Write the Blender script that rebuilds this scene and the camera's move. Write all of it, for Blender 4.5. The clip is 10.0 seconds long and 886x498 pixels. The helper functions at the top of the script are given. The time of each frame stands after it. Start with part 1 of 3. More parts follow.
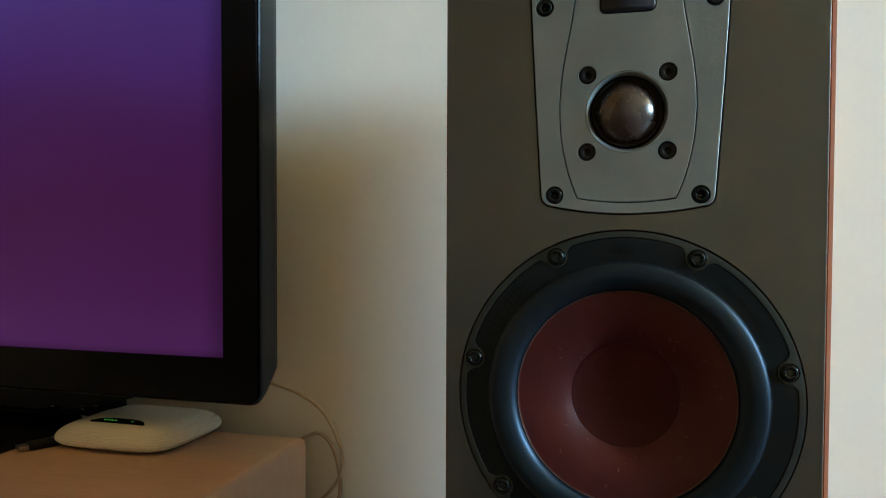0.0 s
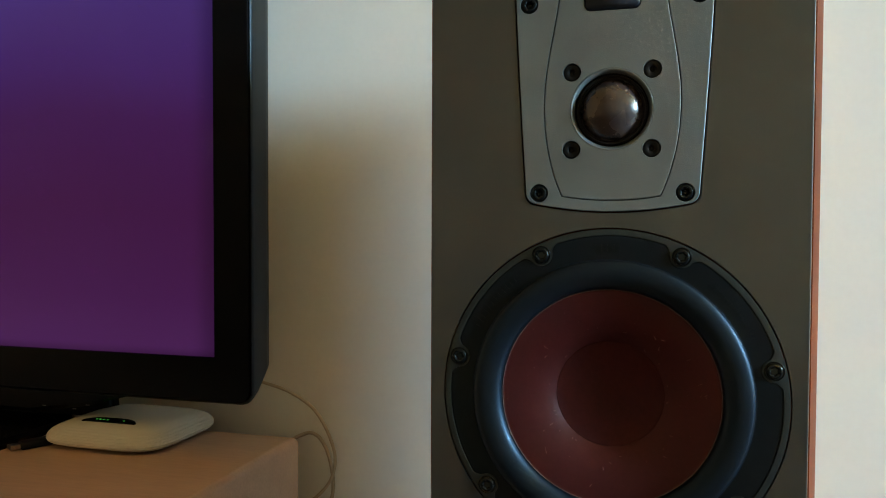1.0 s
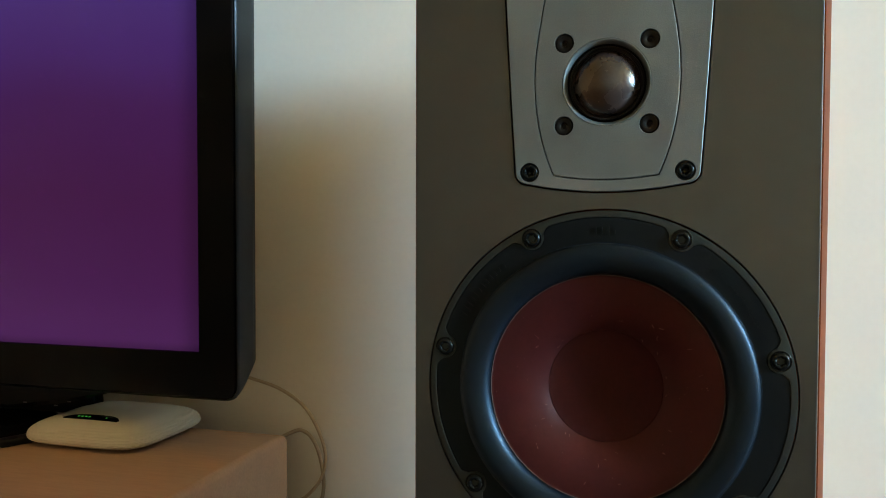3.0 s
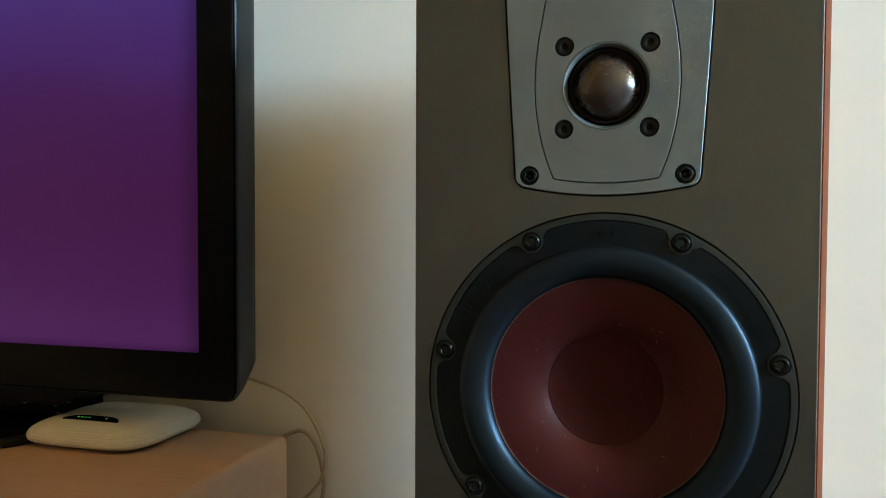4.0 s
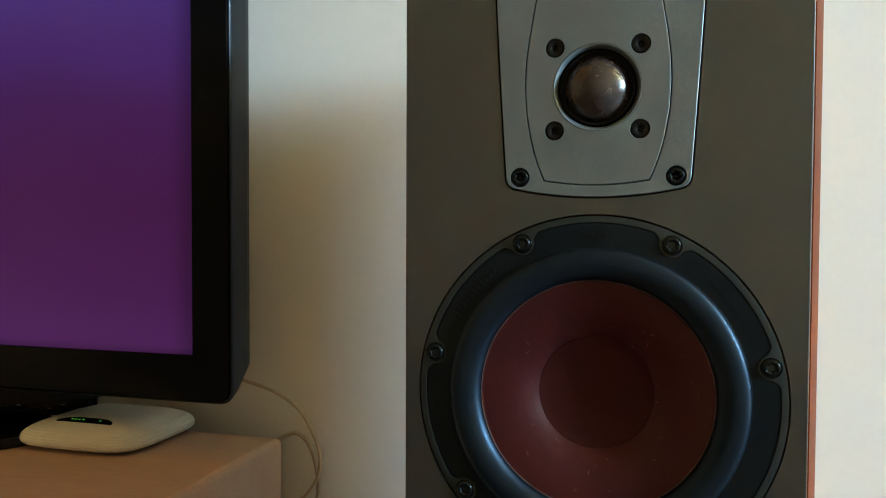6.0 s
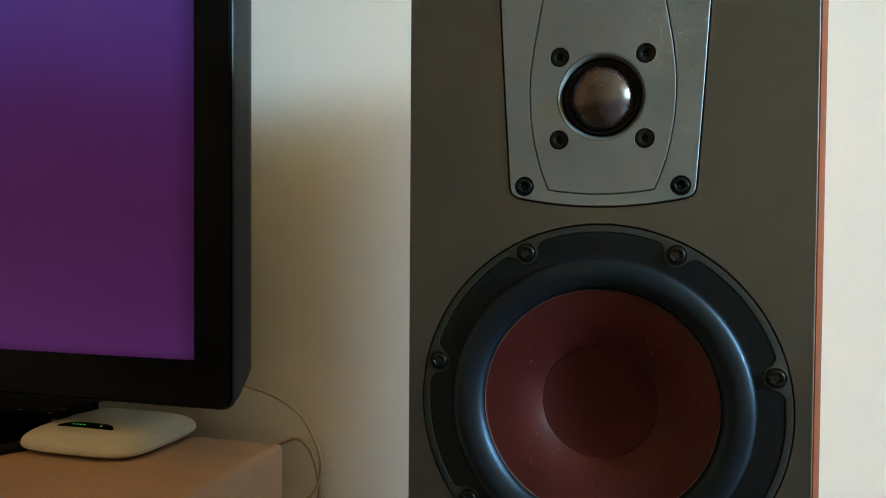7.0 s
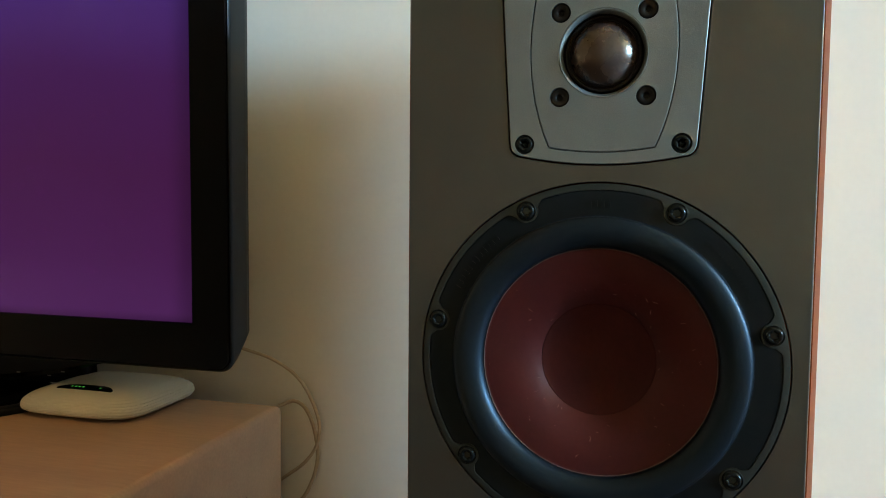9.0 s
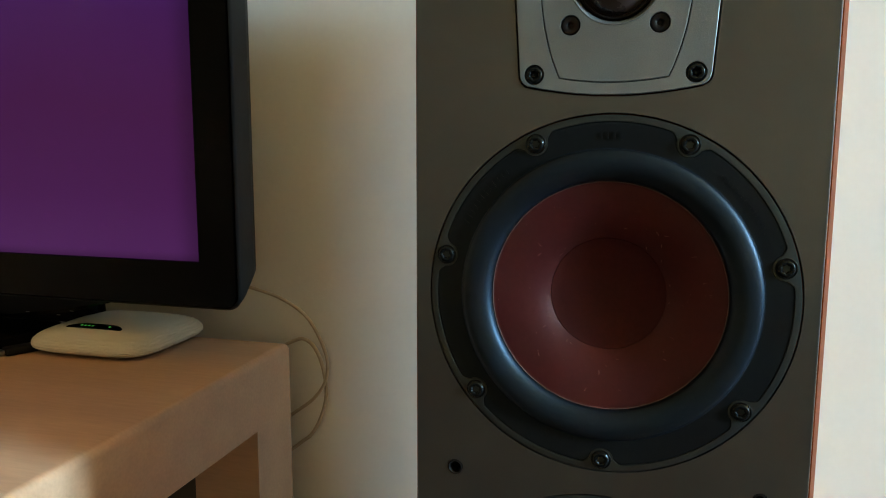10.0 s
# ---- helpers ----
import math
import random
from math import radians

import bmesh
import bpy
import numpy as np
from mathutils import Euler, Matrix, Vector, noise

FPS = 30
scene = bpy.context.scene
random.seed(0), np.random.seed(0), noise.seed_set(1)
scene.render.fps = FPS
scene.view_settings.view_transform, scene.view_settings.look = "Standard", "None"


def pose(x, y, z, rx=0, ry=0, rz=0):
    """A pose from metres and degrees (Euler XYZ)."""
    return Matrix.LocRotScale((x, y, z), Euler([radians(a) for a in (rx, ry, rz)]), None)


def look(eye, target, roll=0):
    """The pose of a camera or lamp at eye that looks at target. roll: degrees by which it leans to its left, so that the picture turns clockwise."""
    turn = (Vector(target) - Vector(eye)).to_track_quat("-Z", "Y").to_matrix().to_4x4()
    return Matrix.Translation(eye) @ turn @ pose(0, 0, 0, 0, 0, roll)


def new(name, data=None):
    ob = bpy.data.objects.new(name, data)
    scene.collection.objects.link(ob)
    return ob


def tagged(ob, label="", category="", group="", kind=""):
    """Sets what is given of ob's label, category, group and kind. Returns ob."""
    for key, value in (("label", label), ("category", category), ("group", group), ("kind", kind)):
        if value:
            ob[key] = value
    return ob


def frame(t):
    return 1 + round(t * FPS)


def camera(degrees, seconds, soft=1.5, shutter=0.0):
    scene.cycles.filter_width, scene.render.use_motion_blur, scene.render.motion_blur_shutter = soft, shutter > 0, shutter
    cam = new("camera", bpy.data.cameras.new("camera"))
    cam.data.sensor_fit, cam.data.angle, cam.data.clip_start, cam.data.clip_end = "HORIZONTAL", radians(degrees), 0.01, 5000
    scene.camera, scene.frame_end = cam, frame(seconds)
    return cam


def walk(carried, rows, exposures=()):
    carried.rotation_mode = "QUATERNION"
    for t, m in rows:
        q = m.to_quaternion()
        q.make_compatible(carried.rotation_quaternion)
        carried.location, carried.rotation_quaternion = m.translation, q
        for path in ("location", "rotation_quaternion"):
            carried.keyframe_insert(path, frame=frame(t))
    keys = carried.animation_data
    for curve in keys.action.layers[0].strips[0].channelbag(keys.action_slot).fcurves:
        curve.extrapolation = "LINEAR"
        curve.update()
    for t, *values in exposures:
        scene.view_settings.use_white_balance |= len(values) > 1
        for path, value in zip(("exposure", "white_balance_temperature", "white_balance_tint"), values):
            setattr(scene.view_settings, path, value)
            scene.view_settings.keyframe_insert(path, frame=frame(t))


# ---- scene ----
cam = camera(58.4, 10.0, soft=1.0)
PATH = [
    (0, (0.019, -0.429, 0.718), (-0.515, 1.497, 0.654), 0.2),
    (0.5, (0.022, -0.428, 0.718), (-0.512, 1.498, 0.65), 0.1),
    (1, (0.027, -0.425, 0.717), (-0.508, 1.5, 0.653), 0.2),
    (1.5, (0.027, -0.416, 0.714), (-0.512, 1.509, 0.656), 0.3),
    (2, (0.03, -0.401, 0.709), (-0.512, 1.523, 0.647), 0.2),
    (2.5, (0.028, -0.398, 0.708), (-0.509, 1.527, 0.643), 0.1),
    (4, (0.028, -0.398, 0.71), (-0.508, 1.528, 0.642), 0.2),
    (4.5, (0.028, -0.398, 0.712), (-0.507, 1.528, 0.642), 0.2),
    (5, (0.03, -0.396, 0.711), (-0.505, 1.53, 0.644), 0.3),
    (5.5, (0.032, -0.395, 0.71), (-0.502, 1.531, 0.644), 0.2),
    (7, (0.03, -0.395, 0.713), (-0.505, 1.531, 0.657), 0.4),
    (7.5, (0.026, -0.396, 0.715), (-0.508, 1.53, 0.661), 0.5),
    (8, (0.025, -0.398, 0.715), (-0.502, 1.53, 0.653), 0.5),
    (8.5, (0.029, -0.397, 0.711), (-0.496, 1.531, 0.635), 0.6),
    (9, (0.028, -0.395, 0.708), (-0.495, 1.53, 0.572), 0.5),
    (9.5, (0.027, -0.392, 0.704), (-0.498, 1.526, 0.488), 0.3),
    (10, (0.025, -0.391, 0.705), (-0.504, 1.516, 0.418), 0.1),
]
walk(cam, [(t, look(eye, target, roll)) for t, eye, target, roll in PATH],
     [(0.0, -0.10), (1.0, -0.06), (2.5, 0.04), (4.0, 0.08), (10.0, 0.10)])

# the window and the wall behind the things
WALL_Y, WIN_X, WIN_Y0, WIN_Y1, WIN_Z0, WIN_Z1 = 0.45, 4.2, -1.17, -0.46, 1.33, 2.38
DAY_POWER, SUN_POWER, BELLY = 545.0, 0.8, 0.261

# ---- light ----
world = bpy.data.worlds.new("world")
scene.world = world
world.use_nodes = True
wn = world.node_tree.nodes
sky = wn.new("ShaderNodeTexSky")
sky.sky_type, sky.sun_disc = "NISHITA", False
sky.sun_elevation, sky.sun_rotation = radians(46), radians(55)
world.node_tree.links.new(sky.outputs[0], wn["Background"].inputs[0])
wn["Background"].inputs[1].default_value = 0.1

sun = new("sun", bpy.data.lights.new("sun", "SUN"))
sun.data.energy, sun.data.angle, sun.data.color = SUN_POWER, radians(10), (1.0, 0.94, 0.86)
sun.matrix_world = look((3.0, 1.5, 3.2), (2.28, 1.0, 2.29))

# daylight that comes in through the window's opening
daylight = new("window_daylight", bpy.data.lights.new("window_daylight", "AREA"))
daylight.data.shape, daylight.data.size, daylight.data.size_y = "RECTANGLE", WIN_Y1 - WIN_Y0, WIN_Z1 - WIN_Z0
daylight.data.energy, daylight.data.color = DAY_POWER, (0.515, 0.81, 1.0)
daylight.matrix_world = look((WIN_X + 0.16, (WIN_Y0 + WIN_Y1) / 2, (WIN_Z0 + WIN_Z1) / 2),
                             (0, (WIN_Y0 + WIN_Y1) / 2, (WIN_Z0 + WIN_Z1) / 2))


# ---- materials ----
def material(name, colour, rough=0.5, metal=0.0, vary=0.12, coarse=6.0, fine=220.0, bump=0.05, stretch=(1, 1, 1),
             coat=0.0, spec=0.5, depth=0.0008, tint=None):
    """A surface with stains at a coarse scale and grain at a fine one."""
    m = bpy.data.materials.new(name)
    m.use_nodes = True
    n, l = m.node_tree.nodes, m.node_tree.links
    b = n["Principled BSDF"]
    b.inputs["Metallic"].default_value = metal
    b.inputs["Coat Weight"].default_value = coat
    b.inputs["Coat Roughness"].default_value = 0.12
    b.inputs["Specular IOR Level"].default_value = spec
    if tint:
        b.inputs["Specular Tint"].default_value = (*tint, 1)
    tc, mp = n.new("ShaderNodeTexCoord"), n.new("ShaderNodeMapping")
    mp.inputs["Scale"].default_value = stretch
    l.new(tc.outputs["Object"], mp.inputs["Vector"])
    big, small = n.new("ShaderNodeTexNoise"), n.new("ShaderNodeTexNoise")
    for t, s, d in ((big, coarse, 4), (small, fine, 3)):
        t.inputs["Scale"].default_value, t.inputs["Detail"].default_value = s, d
        l.new(mp.outputs[0], t.inputs["Vector"])
    add = n.new("ShaderNodeMath")
    add.operation = "MULTIPLY_ADD"
    add.inputs[1].default_value = 0.45
    l.new(small.outputs[0], add.inputs[0])
    half = n.new("ShaderNodeMath")
    half.operation = "MULTIPLY"
    half.inputs[1].default_value = 0.55
    l.new(big.outputs[0], half.inputs[0])
    l.new(half.outputs[0], add.inputs[2])
    ramp = n.new("ShaderNodeValToRGB")
    ramp.color_ramp.elements[0].position, ramp.color_ramp.elements[1].position = 0.3, 0.7
    ramp.color_ramp.elements[0].color = [c * (1 - vary) for c in colour] + [1]
    ramp.color_ramp.elements[1].color = [min(1, c * (1 + vary)) for c in colour] + [1]
    l.new(add.outputs[0], ramp.inputs[0])
    l.new(ramp.outputs[0], b.inputs["Base Color"])
    rr = n.new("ShaderNodeMapRange")
    rr.inputs["To Min"].default_value, rr.inputs["To Max"].default_value = max(0.02, rough - 0.07), min(1, rough + 0.07)
    l.new(big.outputs[0], rr.inputs["Value"])
    l.new(rr.outputs[0], b.inputs["Roughness"])
    if bump:
        bp = n.new("ShaderNodeBump")
        bp.inputs["Strength"].default_value, bp.inputs["Distance"].default_value = bump, depth
        l.new(small.outputs[0], bp.inputs["Height"])
        l.new(bp.outputs[0], b.inputs["Normal"])
    return m


M_WALL = material("wall_paint", (0.79, 0.788, 0.768), 0.85, vary=0.025, coarse=1.5, fine=160, bump=0.12)
# unseen room surfaces, coloured to warm or limit the light they bounce
M_ROOM = material("room_bounce_tint", (0.82, 0.46, 0.20), 0.85, vary=0.03, coarse=1.5, fine=160, bump=0.1)
M_WEST = material("west_bounce_tint", (0.50, 0.27, 0.125), 0.85, vary=0.05, coarse=1.5, fine=160, bump=0.1)
M_SOUTH = material("south_bounce_tint", (0.48, 0.31, 0.17), 0.85, vary=0.05, coarse=1.5, fine=160, bump=0.1)
M_CEIL = material("ceiling_bounce_tint", (0.96, 0.55, 0.20), 0.9, vary=0.02, coarse=1.5, fine=160, bump=0.1)
M_FLOOR = material("unseen_dark_floor", (0.08, 0.035, 0.016), 0.5, vary=0.2, coarse=3, fine=40, bump=0.1, stretch=(1, 8, 1))
M_TRIM = material("white_trim", (0.78, 0.78, 0.76), 0.45, vary=0.03)
M_BAFFLE = material("satin_baffle_paint", (0.0155, 0.0156, 0.0148), 0.34, coat=0.3, spec=0.9, tint=(0.82, 0.96, 1.0), vary=0.13, coarse=9, fine=1300, bump=0.3,
                    stretch=(1, 1, 0.5), depth=0.0001)
M_RIM = material("cast_rim_paint", (0.015, 0.016, 0.0155), 0.42, spec=0.4, tint=(0.72, 0.95, 1.0), vary=0.08, coarse=30, fine=900, bump=0.15, depth=0.0001)
M_PLATE = material("grey_metal_plate", (0.160, 0.190, 0.202), 0.62, metal=0.85, vary=0.2, coarse=25, fine=1700, bump=0.6, depth=0.0001)
M_BLACK = material("black_metal", (0.006, 0.006, 0.006), 0.5, spec=0.14, vary=0.15, coarse=60, fine=600, bump=0.1, depth=0.0001)
M_SCREW = material("blackened_screw", (0.0035, 0.0037, 0.0040), 0.24, vary=0.15, coarse=60, fine=600, bump=0.1, depth=0.0001, spec=0.25, tint=(0.7, 0.9, 1.0))
M_PIT = material("matt_black", (0.008, 0.008, 0.008), 0.8, vary=0.1, bump=0.0)
M_GASKET = material("rubber_gasket", (0.0034, 0.0044, 0.0056), 0.46, spec=0.18, tint=(0.55, 0.80, 1.0), vary=0.15, coarse=40, fine=900, bump=0.15, depth=0.0001)
# the blue of reflected sky is put into this rubber's tint
M_ROLL = material("rubber_surround", (0.0008, 0.0018, 0.0036), 0.45, spec=0.50, tint=(0.40, 0.66, 1.0),  vary=0.2, coarse=30, fine=500, bump=0.06, depth=0.0001)
M_CONE = material("red_fibre_cone", (0.032, 0.0052, 0.0066), 0.38, spec=0.26, tint=(1.0, 0.72, 0.72), vary=0.22, coarse=35, fine=420, bump=0.12, depth=0.0002)
M_CAP = material("red_fibre_cap", (0.026, 0.0050, 0.0056), 0.46, spec=0.12, tint=(1.0, 0.72, 0.72), vary=0.22, coarse=35, fine=420, bump=0.12, depth=0.0002)
M_DOME = material("coated_silk_dome", (0.026, 0.020, 0.021), 0.27, vary=0.2, coarse=60, fine=900, bump=0.1, coat=0.3, depth=0.0001)
M_CHERRY = material("cherry_veneer", (0.125, 0.021, 0.0025), 0.5, spec=0.06, vary=0.16, coarse=14, fine=260, bump=0.04, stretch=(1, 1, 0.06))
M_BOUNCE = material("pale_bounce_back", (0.68, 0.31, 0.11), 0.6, vary=0.15, coarse=14, fine=260, bump=0.04, stretch=(1, 1, 0.06))
M_HIGHLIGHT = material("veneer_highlight", (0.42, 0.33, 0.26), 0.5, vary=0.1)
M_GLOSS = material("glossy_black_plastic", (0.0034, 0.0034, 0.0042), 0.16, spec=0.07, tint=(0.65, 0.85, 1.0), vary=0.1, coarse=20, fine=400, bump=0.02)
M_COVER = material("blue_black_cover", (0.009, 0.013, 0.022), 0.3, vary=0.1, coarse=60, fine=900, bump=0.1, depth=0.0001, spec=0.25)
M_TVSIDE = material("satin_black_plastic", (0.006, 0.0065, 0.0065), 0.42, spec=0.3, tint=(0.7, 0.85, 1.0), vary=0.1, coarse=20, fine=700, bump=0.08)
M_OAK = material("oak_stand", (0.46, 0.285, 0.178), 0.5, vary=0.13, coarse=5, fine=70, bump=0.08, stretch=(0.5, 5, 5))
# the same oak, its colour darkened for the shade inside the stand
M_OAK_SHADED = material("oak_shaded", (0.06, 0.04, 0.028), 0.6, vary=0.15, coarse=5, fine=70, bump=0.08, stretch=(0.5, 5, 5))
M_ROUTER = material("ivory_plastic", (0.54, 0.51, 0.43), 0.42, vary=0.03, coarse=20, fine=600, bump=0.04)
M_CABLE = material("white_cable_sheath", (0.44, 0.37, 0.29), 0.5, vary=0.06, coarse=30)
M_CABLE2 = material("darker_cable_sheath", (0.40, 0.33, 0.26), 0.6, vary=0.08, coarse=30)
M_STEEL = material("bright_steel", (0.3, 0.3, 0.3), 0.3, metal=0.9, vary=0.08)
M_LINT = material("pale_lint", (0.24, 0.15, 0.125), 0.9, vary=0.1, bump=0.0)
M_GLUE = material("dried_glue", (0.085, 0.058, 0.058), 0.4, vary=0.5, coarse=90, bump=0.0)
M_GLINT = material("faint_glint", (0.06, 0.06, 0.062), 0.5, vary=0.05, bump=0.0)
M_MARK = material("grey_print", (0.32, 0.33, 0.34), 0.5, vary=0.05, bump=0.0)

M_GLASS = bpy.data.materials.new("window_glass")
M_GLASS.use_nodes = True
_g = M_GLASS.node_tree.nodes["Principled BSDF"]
_g.inputs["Transmission Weight"].default_value, _g.inputs["Roughness"].default_value = 1.0, 0.0

M_LED = bpy.data.materials.new("green_led")
M_LED.use_nodes = True
_g = M_LED.node_tree.nodes["Principled BSDF"]
_g.inputs["Base Color"].default_value = (0.02, 0.2, 0.03, 1)
_g.inputs["Emission Color"].default_value, _g.inputs["Emission Strength"].default_value = (0.12, 0.9, 0.1, 1), 0.38


def screen_material():
    """A lit panel that shows a violet wallpaper, bluer towards the top, behind glossy glass."""
    m = bpy.data.materials.new("lit_screen")
    m.use_nodes = True
    n, l = m.node_tree.nodes, m.node_tree.links
    b = n["Principled BSDF"]
    b.inputs["Base Color"].default_value = (0.006, 0.005, 0.007, 1)
    b.inputs["Roughness"].default_value = 0.22
    b.inputs["Specular IOR Level"].default_value = 0.08
    tc, sep = n.new("ShaderNodeTexCoord"), n.new("ShaderNodeSeparateXYZ")
    l.new(tc.outputs["Generated"], sep.inputs[0])
    nz = n.new("ShaderNodeTexNoise")
    nz.inputs["Scale"].default_value, nz.inputs["Detail"].default_value = 3.2, 1.5
    l.new(tc.outputs["Generated"], nz.inputs["Vector"])
    mix = n.new("ShaderNodeMath")
    mix.operation = "MULTIPLY_ADD"
    mix.inputs[1].default_value = 0.16
    l.new(nz.outputs[0], mix.inputs[0])
    l.new(sep.outputs["Z"], mix.inputs[2])
    ramp = n.new("ShaderNodeValToRGB")
    e = ramp.color_ramp.elements
    stops = ((0.08, (0.0660, 0.0145, 0.0870)), (0.2, (0.0560, 0.0100, 0.0690)), (0.36, (0.0495, 0.0078, 0.0560)),
             (0.52, (0.0470, 0.0088, 0.0740)), (0.66, (0.0510, 0.0155, 0.1240)), (0.78, (0.0600, 0.0285, 0.1720)), (1.0, (0.0700, 0.0420, 0.2250)))
    while len(e) < len(stops):
        e.new(0.5)
    for el, (p, c) in zip(e, stops):
        el.position, el.color = p, (*c, 1)
    l.new(mix.outputs[0], ramp.inputs[0])
    l.new(ramp.outputs[0], b.inputs["Emission Color"])
    # emission dimmed towards the panel's right and lower edges to soften them
    fade = n.new("ShaderNodeMapRange")
    fade.interpolation_type = "SMOOTHSTEP"
    for k, v in (("From Min", 0.968), ("From Max", 1.001), ("To Min", 0.95), ("To Max", 0.56)):
        fade.inputs[k].default_value = v
    l.new(sep.outputs["X"], fade.inputs["Value"])
    low = n.new("ShaderNodeMapRange")
    low.interpolation_type = "SMOOTHSTEP"
    for k, v in (("From Min", -0.002), ("From Max", 0.018), ("To Min", 0.62), ("To Max", 1.0)):
        low.inputs[k].default_value = v
    l.new(sep.outputs["Z"], low.inputs["Value"])
    both = n.new("ShaderNodeMath")
    both.operation = "MULTIPLY"
    l.new(fade.outputs[0], both.inputs[0])
    l.new(low.outputs[0], both.inputs[1])
    l.new(both.outputs[0], b.inputs["Emission Strength"])
    return m


M_SCREEN = screen_material()


# ---- mesh helpers ----
def part(name, bm, mat, parent=None, label="", smooth=True, sharp=35):
    """Link a bmesh as one mesh object, under a thing or a part."""
    bmesh.ops.recalc_face_normals(bm, faces=bm.faces[:])
    me = bpy.data.meshes.new(name)
    if smooth:
        lim = math.radians(sharp)
        for f in bm.faces:
            f.smooth = True
        for e in bm.edges:
            e.smooth = len(e.link_faces) == 2 and e.calc_face_angle(0.0) < lim
    bm.to_mesh(me)
    bm.free()
    me.materials.append(mat)
    ob = new(name, me)
    ob.parent = parent
    if label:
        ob["label"] = label
    return ob


def thing(name, label, category, at=(0, 0, 0), group="", kind=""):
    ob = new(name)
    ob.location = at
    ob.empty_display_size = 0.05
    return tagged(ob, label, category, group, kind)


def add_box(bm, lo, hi, bevel=0.0, segments=2):
    """A box between two corners, with its edges rounded."""
    made = bmesh.ops.create_cube(bm, size=1.0)["verts"]
    for v in made:
        v.co = Vector([lo[i] + (v.co[i] + 0.5) * (hi[i] - lo[i]) for i in range(3)])
    if bevel:
        es = list({e for v in made for e in v.link_edges})
        bmesh.ops.bevel(bm, geom=es, offset=bevel, segments=segments, affect="EDGES", profile=0.5)
    return bm


def box(lo, hi, bevel=0.0, segments=2):
    return add_box(bmesh.new(), lo, hi, bevel, segments)


def add_lathe(bm, profile, centre=(0, 0, 0), steps=64):
    """Turn a profile about the y axis. profile: (radius, y) pairs, or a function of the angle (0 is up, clockwise from the front) that gives them."""
    rings = []
    for i in range(steps):
        a = 2 * math.pi * i / steps
        pts = profile(a) if callable(profile) else profile
        rings.append([bm.verts.new((centre[0] + r * math.sin(a), centre[1] + y, centre[2] + r * math.cos(a))) for r, y in pts])
    for i in range(steps):
        p, q = rings[i], rings[(i + 1) % steps]
        for j in range(len(p) - 1):
            bm.faces.new((p[j], p[j + 1], q[j + 1], q[j]))
    bmesh.ops.remove_doubles(bm, verts=bm.verts[:], dist=1e-6)
    return bm


def lathe(profile, centre=(0, 0, 0), steps=64):
    return add_lathe(bmesh.new(), profile, centre, steps)


def ring(cx, cz, r, steps=64):
    return [(cx + r * math.sin(2 * math.pi * i / steps), cz + r * math.cos(2 * math.pi * i / steps)) for i in range(steps)]


def shrink(loop, d):
    """A closed loop moved inwards by d (outwards where d is negative)."""
    n, out = len(loop), []
    area = sum(loop[i][0] * loop[(i + 1) % n][1] - loop[(i + 1) % n][0] * loop[i][1] for i in range(n))
    s = 1 if area > 0 else -1
    for i in range(n):
        (ax, az), (bx, bz) = loop[i - 1], loop[(i + 1) % n]
        t = Vector((bx - ax, bz - az)).normalized()
        out.append((loop[i][0] - s * t.y * d, loop[i][1] + s * t.x * d))
    return out


def sheet(outer, holes, y0, y1, edge=0.0):
    """A plate in the xz plane from y0 (front) to y1 (back) with holes through it; edge: the chamfer round all its front edges."""
    bm = bmesh.new()
    front, back = [], []
    for k, loop in enumerate([outer] + holes):
        levels = [(shrink(loop, edge if k == 0 else -0.4 * edge), y0), (loop, y0 + edge), (loop, y1)] if edge else [(loop, y0), (loop, y1)]
        rows = [[bm.verts.new((100 * x, 100 * y, 100 * z)) for x, z in lp] for lp, y in levels]
        n = len(loop)
        for p, q in zip(rows, rows[1:]):
            for i in range(n):
                bm.faces.new((p[i], p[(i + 1) % n], q[(i + 1) % n], q[i]))
        for row, store in ((rows[0], front), (rows[-1], back)):
            store += [bm.edges.get((row[i], row[(i + 1) % n])) for i in range(n)]
    bmesh.ops.triangle_fill(bm, use_beauty=True, use_dissolve=False, edges=front, normal=(0, -1, 0))
    bmesh.ops.triangle_fill(bm, use_beauty=True, use_dissolve=False, edges=back, normal=(0, 1, 0))
    bmesh.ops.scale(bm, vec=(0.01, 0.01, 0.01), verts=bm.verts[:])
    return bm


def rounded(x0, z0, x1, z1, r, steps=6):
    """A rectangle with round corners, as a loop of (x, z)."""
    out = []
    for cx, cz, a0 in ((x1 - r, z1 - r, 0), (x1 - r, z0 + r, 90), (x0 + r, z0 + r, 180), (x0 + r, z1 - r, 270)):
        for i in range(steps + 1):
            a = math.radians(a0 + 90 * i / steps)
            out.append((cx + r * math.sin(a), cz + r * math.cos(a)))
    return out


def loft(loops, cap=True):
    """Skin closed loops of equal length, each a list of 3D points."""
    bm = bmesh.new()
    rows = [[bm.verts.new(p) for p in lp] for lp in loops]
    n = len(rows[0])
    for p, q in zip(rows, rows[1:]):
        for i in range(n):
            bm.faces.new((p[i], p[(i + 1) % n], q[(i + 1) % n], q[i]))
    if cap:
        bm.faces.new(rows[0])
        bm.faces.new(rows[-1])
    return bm


